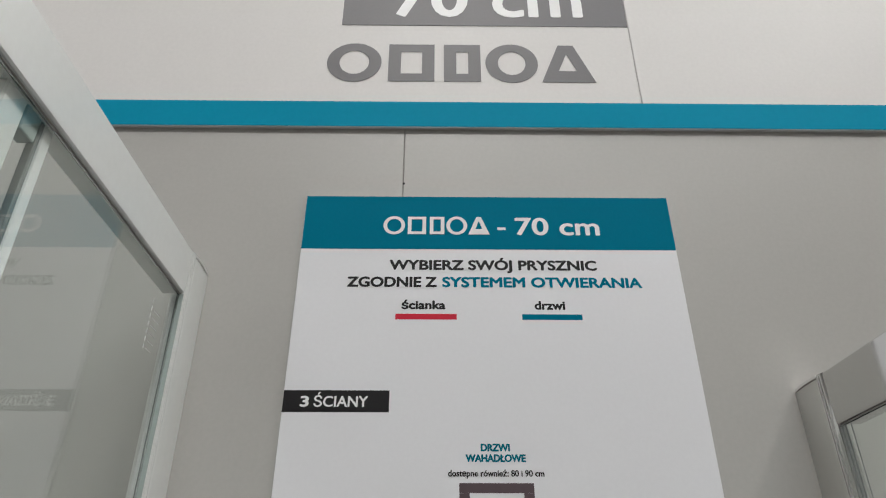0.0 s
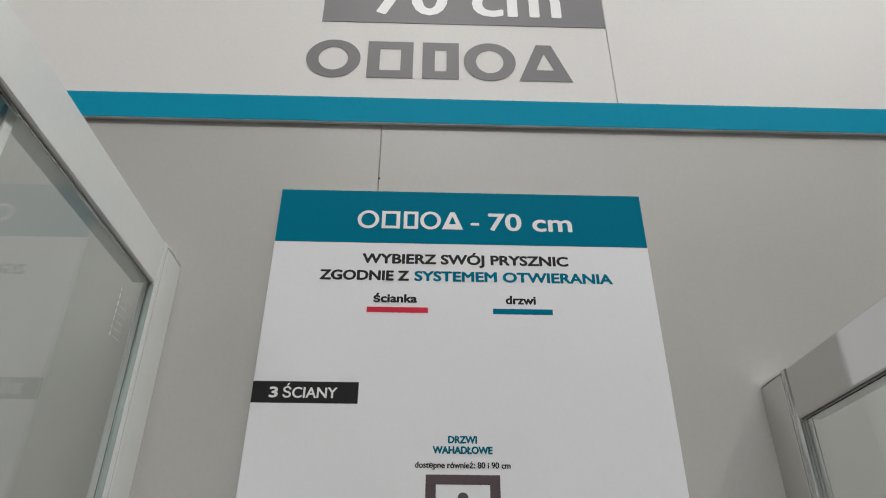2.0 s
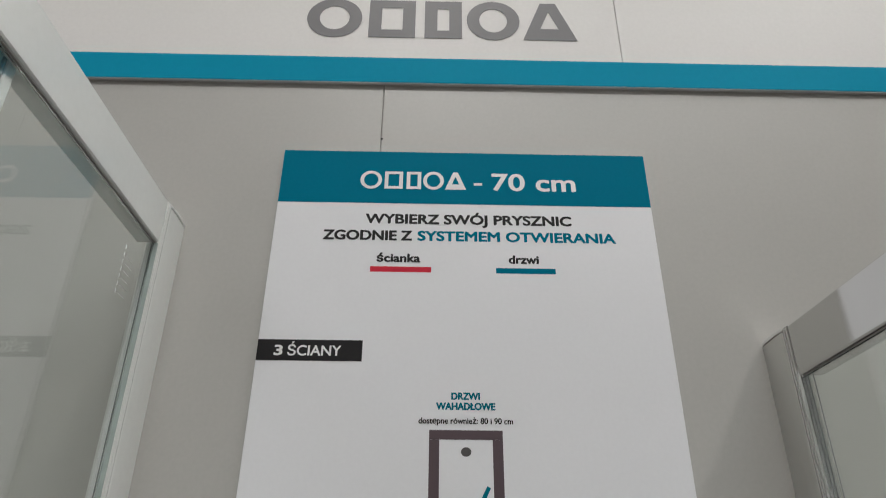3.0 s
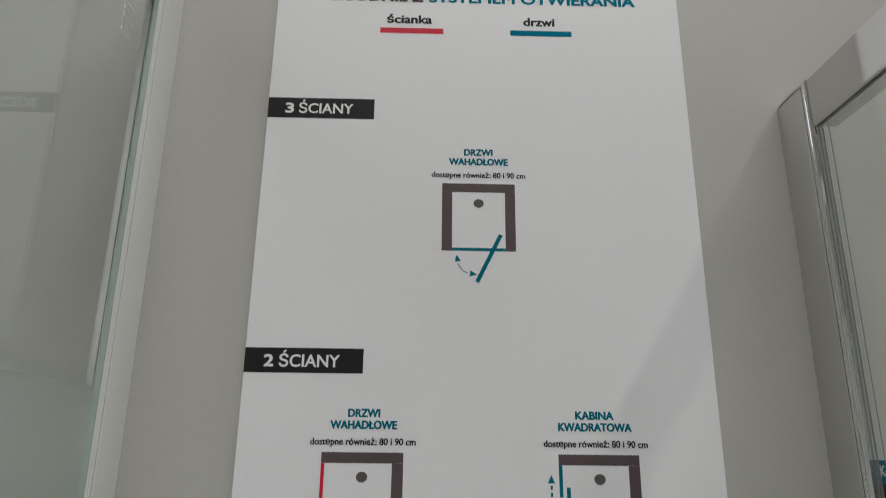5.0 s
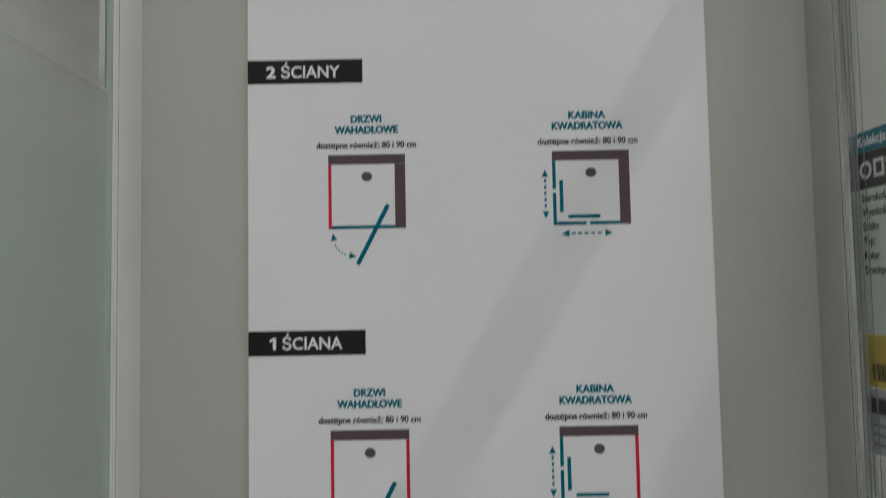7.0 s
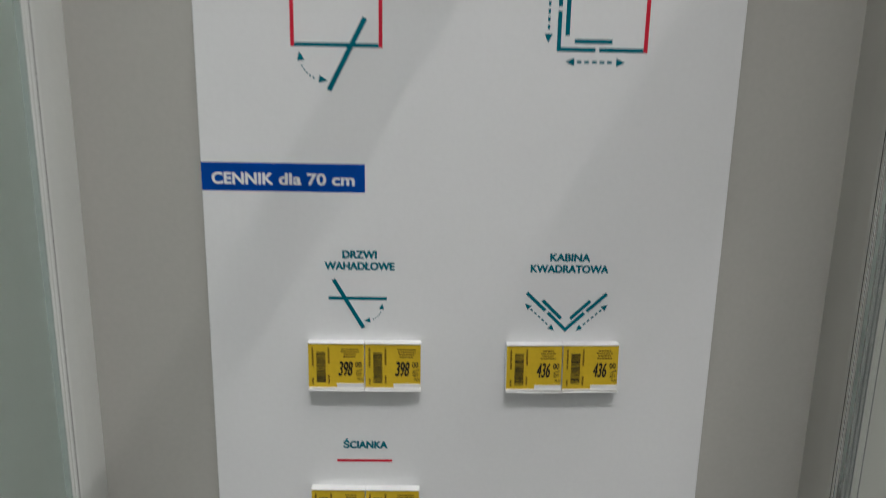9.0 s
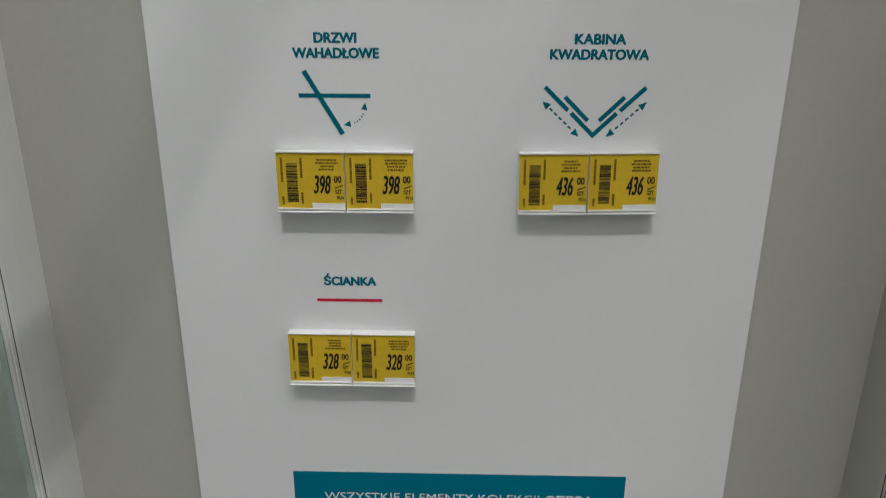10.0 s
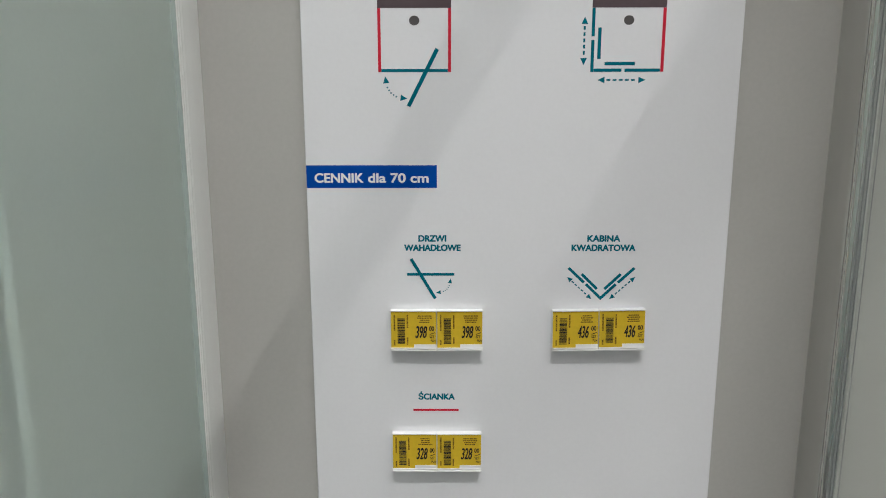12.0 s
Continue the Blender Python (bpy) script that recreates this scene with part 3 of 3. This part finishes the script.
def price_label(x, down, price, seed, turn=0.0):
    rnd = random.Random(seed)
    z = TOP - down
    ob = thing("price_label", f"yellow price card reading {price}.00 in a white plastic holder", "price tag", "price labels", (x, 0, z))
    ob.rotation_euler[1] = radians(-turn)
    bm = bmesh.new()
    box(bm, 0.0002, TAG_W - 0.0002, -0.0068, -0.0001, -TAG_H + 0.001, -0.0021)
    box(bm, 0.0002, TAG_W - 0.0002, -0.0094, -0.0002, -0.0020, -0.0006, bevel=0.0004, segments=1)
    box(bm, 0.0002, TAG_W - 0.0002, -0.0115, -0.0002, -TAG_H, -TAG_H + 0.0016, bevel=0.0005, segments=1)
    box(bm, 0.0002, TAG_W - 0.0002, -0.0100, -0.0002, -TAG_H + 0.0026, -TAG_H + 0.0036, bevel=0.0003, segments=1)
    part("holder", bm, M_HOLDER, ob, "white plastic holder with thin lips")
    card = part("card", one_box(0.0006, TAG_W - 0.0006, -0.0082, -0.0069, -TAG_H + 0.0022, -0.0022), M_YELLOW, ob, "yellow paper card")
    part("blank_strip", one_box(0.0285, TAG_W - 0.0007, -0.0089, -0.0081, -TAG_H + 0.0031, -TAG_H + 0.0078), M_HOLDER, card, "white blank strip")
    fy = -0.0084
    bm = bmesh.new()
    zz = -0.0105
    while zz > -0.0425:
        h = rnd.choice((0.0004, 0.0004, 0.0008, 0.0012))
        box(bm, 0.0085, 0.0175, fy, -0.0081, zz - h, zz)
        zz -= h + rnd.choice((0.0004, 0.0005, 0.0008))
    tagged(part("barcode", bm, M_BLACK, card), kind="stuff")
    bm = bmesh.new()
    # lines too small to read, as broken bars: two upright columns on each side of the bar code and four short rows
    for cx, z0, z1 in ((0.0048, -0.006, -0.026), (0.0048, -0.038, -0.044), (0.0206, -0.006, -0.022), (0.0206, -0.0345, -0.043)):
        zz = z0
        while zz > z1:
            h = rnd.uniform(0.0008, 0.0016)
            box(bm, cx - 0.0009, cx + 0.0009, fy, -0.0081, zz - h, zz)
            zz -= h + 0.0004
    for k in range(4):
        hw = rnd.uniform(0.005, 0.0092)
        xx = 0.0415 - hw
        while xx < 0.0415 + hw - 0.0006:
            w = min(rnd.uniform(0.0008, 0.0030), 0.0415 + hw - xx)
            box(bm, xx, xx + w, fy, -0.0081, -0.0068 - k * 0.0026 - 0.0014, -0.0068 - k * 0.0026)
            xx += w + 0.0005
    tagged(part("small_print", bm, M_AMBER, card), kind="stuff")
    lettering(price, 0.0300, 0.0450, -0.0352, 0.0150, fy, M_BLACK, card, 0.022, 0.10)
    lettering("00", 0.0468, 0.0530, -0.0262, 0.0058, fy, M_BLACK, card, 0.03)
    part("slash", stroke(bmesh.new(), 0.0475, -0.0308, 0.0538, -0.0283, 0.0008, fy, -0.0081), M_BLACK, card)
    lettering("SZT", 0.0474, 0.0530, -0.0352, 0.0033, fy, M_BLACK, card, 0.03)
    lettering("PLN", 0.0490, 0.0545, -0.0398, 0.0026, fy, M_BLACK, card, 0.03)
    return ob


for k, (x, down, price) in enumerate(((0.0972, 1.3326, "398"), (0.1532, 1.3326, "398"), (0.2932, 1.3326, "436"), (0.3492, 1.3326, "436"), (0.0972, 1.4916, "328"), (0.1532, 1.4916, "328"))):
    price_label(x, down - (0.0008 if k == 3 else 0.0), price, k + 3, {2: 0.7, 3: 1.0, 1: 0.2}.get(k, 0.0))

# ---- leaflet holder ----
holder = thing("leaflet_holder", "clear acrylic leaflet holder mounted low on the board", "leaflet holder", at=(0.108, 0, 0.14))
HW, HT = 0.284, 0.235
for nm, q in (("back_pane", (0, HW, -0.0040, -0.0010, 0, HT - 0.06)), ("front_pane", (0, HW, -0.0360, -0.0330, 0, HT)), ("side_pane", (0, 0.003, -0.0328, -0.0042, 0, HT - 0.045)),
              ("side_pane", (HW - 0.003, HW, -0.0328, -0.0042, 0, HT - 0.045)), ("base_pane", (0.0032, HW - 0.0032, -0.0328, -0.0042, 0, 0.003))):
    g = part(nm, one_box(*q, bevel=0.0008, segments=1), M_ACRYLIC, holder)
    g.visible_shadow = False
for x in (0.052, 0.222):
    part("clip", one_box(x, x + 0.004, -0.0400, -0.0362, HT - 0.05, HT - 0.012, bevel=0.001), M_ACRYLIC, holder, "clear raised rib")
leaf = thing("leaflet_stack", "small stack of white leaflets in the acrylic holder", "leaflets", at=(0.176, -0.012, 0.144))
for k in range(4):
    part("leaflet", one_box(0.0005 * k, 0.150 + 0.0006 * k, -0.0020 - 0.0035 * k, -0.0005 - 0.0035 * k, 0, 0.196 + 0.0012 * k, bevel=0.0003, segments=1), M_PAPER, leaf)


# ---- shower enclosures ----
def profile(bm, side, x0, outline, z0, z1):
    """An upright extrusion of a plan outline of (out, depth) corners; out is away from the board."""
    lo = [bm.verts.new((x0 + side * u, -d, z0)) for u, d in outline]
    hi = [bm.verts.new((x0 + side * u, -d, z1)) for u, d in outline]
    n = len(outline)
    bm.faces.new(lo)
    bm.faces.new(hi[::-1])
    for i in range(n):
        j = (i + 1) % n
        bm.faces.new((lo[i], lo[j], hi[j], hi[i]))
    return bm


def enclosure(name, label, side, x0, top, metal, channel, edge, stile, clear_seal, depth):
    """A framed glass side of a shower cubicle that stands out from the display wall."""
    W = -WALL_Y
    ob = thing(name, label, "shower enclosure", "shower enclosures", (0, 0, 0))
    rail_low = top - 0.058

    def upright(nm, outline, z0, z1, mat, text="", bevel=0.0):
        bm = profile(bmesh.new(), side, x0, outline, z0, z1)
        if bevel:
            bmesh.ops.bevel(bm, geom=list(bm.edges), offset=bevel, segments=2, affect="EDGES", profile=0.5)
        return part(nm, bm, mat, ob, text)

    def slab(nm, out0, out1, d0, d1, z0, z1, mat, text="", bevel=0.001):
        a, b = sorted((x0 + side * out0, x0 + side * out1))
        return part(nm, one_box(a, b, -d1, -d0, z0, z1, bevel=bevel, segments=1), mat, ob, text)

    # wall channel with a slightly rounded face, its cap, a dark groove and a ribbed bead
    upright("wall_channel", [(0.0012, W), (0.0004, 0.010), (0.0, 0.026), (0.0004, 0.043), (0.0012, 0.0463), (0.0045, 0.0463), (0.0045, 0.002), (0.0135, 0.002),
                             (0.0135, 0.038), (0.030, 0.038), (0.030, W)], 0.02, top - 0.0030, channel)
    upright("cap_gasket", [(0.0016, W + 0.0005), (0.0010, 0.026), (0.0018, 0.0455), (0.029, 0.0455), (0.029, W + 0.0005)], top - 0.0030, top - 0.0016, M_CORE, "dark gap under the cap")
    upright("end_cap", [(0.0008, W + 0.0005), (-0.0006, 0.010), (-0.0012, 0.026), (-0.0004, 0.042), (0.0008, 0.0470), (0.031, 0.0470), (0.031, W + 0.0005)], top - 0.0018, top + 0.0014, edge, bevel=0.0007)
    upright("groove", [(0.0010, 0.0464), (0.0010, 0.0477), (0.0044, 0.0477), (0.0044, 0.0464)], 0.021, top - 0.003, M_DARK, "dark groove")
    upright("bead", [(0.0008, 0.0478), (0.0, 0.0490), (0.0, 0.0522), (0.0008, 0.0527), (0.0008, 0.0556), (0.0014, 0.0561), (0.0028, 0.0585), (0.0044, 0.0585), (0.0044, 0.0478)],
            0.02, top + 0.0008, edge, "slim ribbed inner bead", bevel=0.0002)
    low, high = 0.061, rail_low - 0.0006
    if clear_seal:
        upright("seal", [(0.0046, 0.0562), (0.0046, 0.0690), (0.0056, 0.0690), (0.0056, 0.0562)], low, high, stile, "clear plastic sealing strip")
        for d0, d1 in ((0.0634, 0.0645), (0.0691, 0.0704), (0.0800, 0.0808)):
            upright("seal_line", [(0.0040, d0), (0.0040, d1), (0.0045, d1), (0.0045, d0)], low, high, M_SEAL, "dark edge of the seal")
    else:
        upright("seal", [(0.0012, 0.0588), (0.0012, 0.0600), (0.0050, 0.0618), (0.0058, 0.0618), (0.0058, 0.0588)], low, high, M_GASKET, "grey green rubber seal")
        upright("stile", [(0.0126, 0.0420), (0.0126, 0.0545), (0.0136, 0.0555), (0.0190, 0.0555), (0.0200, 0.0545), (0.0200, 0.0420)], 1.409, high, stile, "pale inner profile behind the glass")
        upright("stile_line", [(0.0136, 0.0556), (0.0136, 0.0561), (0.0146, 0.0561), (0.0146, 0.0556)], 1.410, high, M_SEAL)
    # rails and the far post
    for nm, z0, z1 in (("top_rail", rail_low, top), ("bottom_rail", 0.02, 0.06)):
        slab(nm, 0.0006, 0.031, 0.0592, depth, z0, z1, metal, bevel=0.0016)
    slab("rail_lip", 0.0040, 0.0058, 0.0600, depth - 0.004, rail_low - 0.0012, rail_low - 0.0002, M_CORE, "thin dark lip under the rail", 0.0002)
    slab("corner_post", 0.0010, 0.034, depth + 0.0006, depth + 0.034, 0.02, top, metal, bevel=0.003)
    g = slab("glass_pane", 0.0060, 0.0120, 0.0462, depth - 0.0004, 0.061, rail_low - 0.0005, M_GLASS, "clear safety glass with a faint green tint", 0.0008)
    g.visible_shadow = False
    slab("tray", 0.0, 0.12, W + 0.002, depth + 0.034, 0.0, 0.0195, M_HOLDER, "low white tray edge", 0.004)
    return ob, slab


LX, RX = -0.1165, 0.6112
left, left_slab = enclosure("shower_enclosure", "white framed glass shower enclosure with a frosted lower band", -1, LX, 1.998, M_WHITE_METAL, M_WHITE_METAL, M_WHITE_METAL, M_HOLDER, False, 0.72)
# the edge of the next pane behind the glass, with its clear seal and frame
left_slab("pane_seal", 0.0126, 0.0210, 0.3540, 0.3655, 0.061, 1.939, M_HOLDER, "pale plastic sealing strip")
left_slab("pane_seal_edge", 0.0128, 0.0205, 0.3660, 0.3705, 0.061, 1.939, M_SEAL, "dark rubber edge")
left_slab("pane_frame", 0.0126, 0.0300, 0.3920, 0.4180, 0.061, 1.939, M_WHITE_METAL, "white coated frame", 0.0015)
left_slab("roller_bracket", 0.0128, 0.0260, 0.3715, 0.3910, 1.916, 1.939, M_GASKET, "grey roller bracket")
film = left_slab("frosted_film", 0.0052, 0.0059, 0.0620, 0.719, 0.30, 1.585, M_FROST, "pale green frosted film", 0.0001)
film.visible_shadow = False
right, right_slab = enclosure("shower_enclosure", "chrome framed clear glass shower enclosure fixed to the display wall", 1, RX, 1.846, M_CHROME, M_SATIN, M_BRIGHT, M_STILE, True, 0.72)
bm = bmesh.new()
for k in range(7):
    box(bm, LX - 0.0059, LX - 0.0056, -0.1230, -0.1212, 1.848 + k * 0.0085, 1.853 + k * 0.0085)
for k in range(6):
    box(bm, LX - 0.0059, LX - 0.0056, -0.1160, -0.1000, 1.850 + k * 0.0085, 1.8505 + k * 0.0085)
tagged(part("etched_mark", bm, M_ETCH, left), kind="stuff")

# ---- product card on the chrome enclosure ----
sx = RX + 0.0134
card = thing("product_card", "white product card with teal and black header on the glass", "sign", at=(sx, 0, 0))
Y0, Y1 = -0.275, -0.0430


def card_plate(name, y0, y1, z0, z1, mat, parent, x0=-0.0010, x1=-0.0002):
    return part(name, one_box(x0, x1, y0, y1, z0, z1), mat, parent)


def card_text(text, y_start, length, z, cap, x, mat, parent):
    vs, fs = letters(text)
    lo, hi = min(v.x for v in vs), max(v.x for v in vs)
    sc, sz = length / (hi - lo), cap / cap_height()
    e = 0.05 * cap
    pts, faces = [], []
    for k, (dy, dz) in enumerate(((0, 0), (e, 0), (-e, 0), (0, e), (0, -e))):
        n = len(pts)
        pts += [(x - k * 0.00001, y_start - (v.x - lo) * sc + dy, z + v.y * sz + dz) for v in vs]
        faces += [tuple(i + n for i in f) for f in fs]
    me = bpy.data.meshes.new("lettering")
    me.from_pydata(pts, [], faces)
    me.materials.append(mat)
    t = new("lettering", me)
    t.parent = parent
    return t


sheet = card_plate("sheet", Y0, Y1, 1.2440, 1.4385, M_PAPER, card)
top_band = card_plate("teal_band", Y0, Y1, 1.4187, 1.4390, M_TEAL, card, -0.0012, -0.0008)
black_band = card_plate("black_band", Y0, Y1, 1.3832, 1.4185, M_BLACK, card, -0.0012, -0.0008)
card_text("Kolekcja", -0.0638, 0.042, 1.4250, 0.0092, -0.0013, M_WHITE, top_band)
y = -0.0650
for width, kind in ((0.0185, "ring"), (0.0155, "square"), (0.0125, "square"), (0.0180, "ring")):
    bm = bmesh.new()
    z0, z1, t = 1.3925, 1.4100, 0.0036
    if kind == "square":
        loop_shape(bm, [(0, z0), (width, z0), (width, z1), (0, z1)], [(t, z0 + t), (width - t, z0 + t), (width - t, z1 - t), (t, z1 - t)], 0, 0.0003)
    else:
        cs = [(math.cos(i * math.tau / 28), math.sin(i * math.tau / 28)) for i in range(28)]
        c, r, h = (z0 + z1) / 2, width / 2, (z1 - z0) / 2
        loop_shape(bm, [(r + r * a, c + h * b) for a, b in cs], [(r + (r - t) * a, c + (h - t) * b) for a, b in cs], 0, 0.0003)
    mark = part("name_mark", bm, M_WHITE, black_band)
    mark.matrix_basis = pose(-0.0016, y, 0, 0, 0, -90)
    y -= width + 0.0028
for k, (w, le) in enumerate((("Szerokość:", 0.043), ("Wysokość:", 0.041), ("Szkło:", 0.024), ("Typ:", 0.016), ("Kolor:", 0.023), ("Dostępne", 0.038))):
    card_text(w, -0.0660, le, 1.3708 - k * 0.0139, 0.0074, -0.0012, M_BLACK, sheet)
tag = thing("shelf_label", "yellow paper price card hung below the product card", "price tag", at=(sx, 0, 0))
yc = card_plate("card", -0.18, -0.0555, 1.1930, 1.2434, M_YELLOW, tag)
bm = bmesh.new()
for k in range(14):
    box(bm, -0.0014, -0.0009, -0.0690 - k * 0.0022 - (0.0006 if k % 3 else 0.0012), -0.0690 - k * 0.0022, 1.200, 1.216)
tagged(part("barcode", bm, M_BLACK, yc), kind="stuff")
note = thing("stock_note", "pale lilac printed note below the yellow price card", "label", at=(sx, 0, 0))
note_sheet = card_plate("sheet", -0.16, -0.0555, 1.1290, 1.1915, M_LILAC, note)
card_plate("grey_band", -0.16, -0.0560, 1.1680, 1.1830, M_GREY, note, -0.0014, -0.0008)
bm = bmesh.new()
for k in range(3):
    box(bm, -0.0013, -0.0009, -0.0980, -0.0660, 1.138 + k * 0.009, 1.1405 + k * 0.009)
tagged(part("print_lines", bm, M_GREY, note_sheet), kind="stuff")
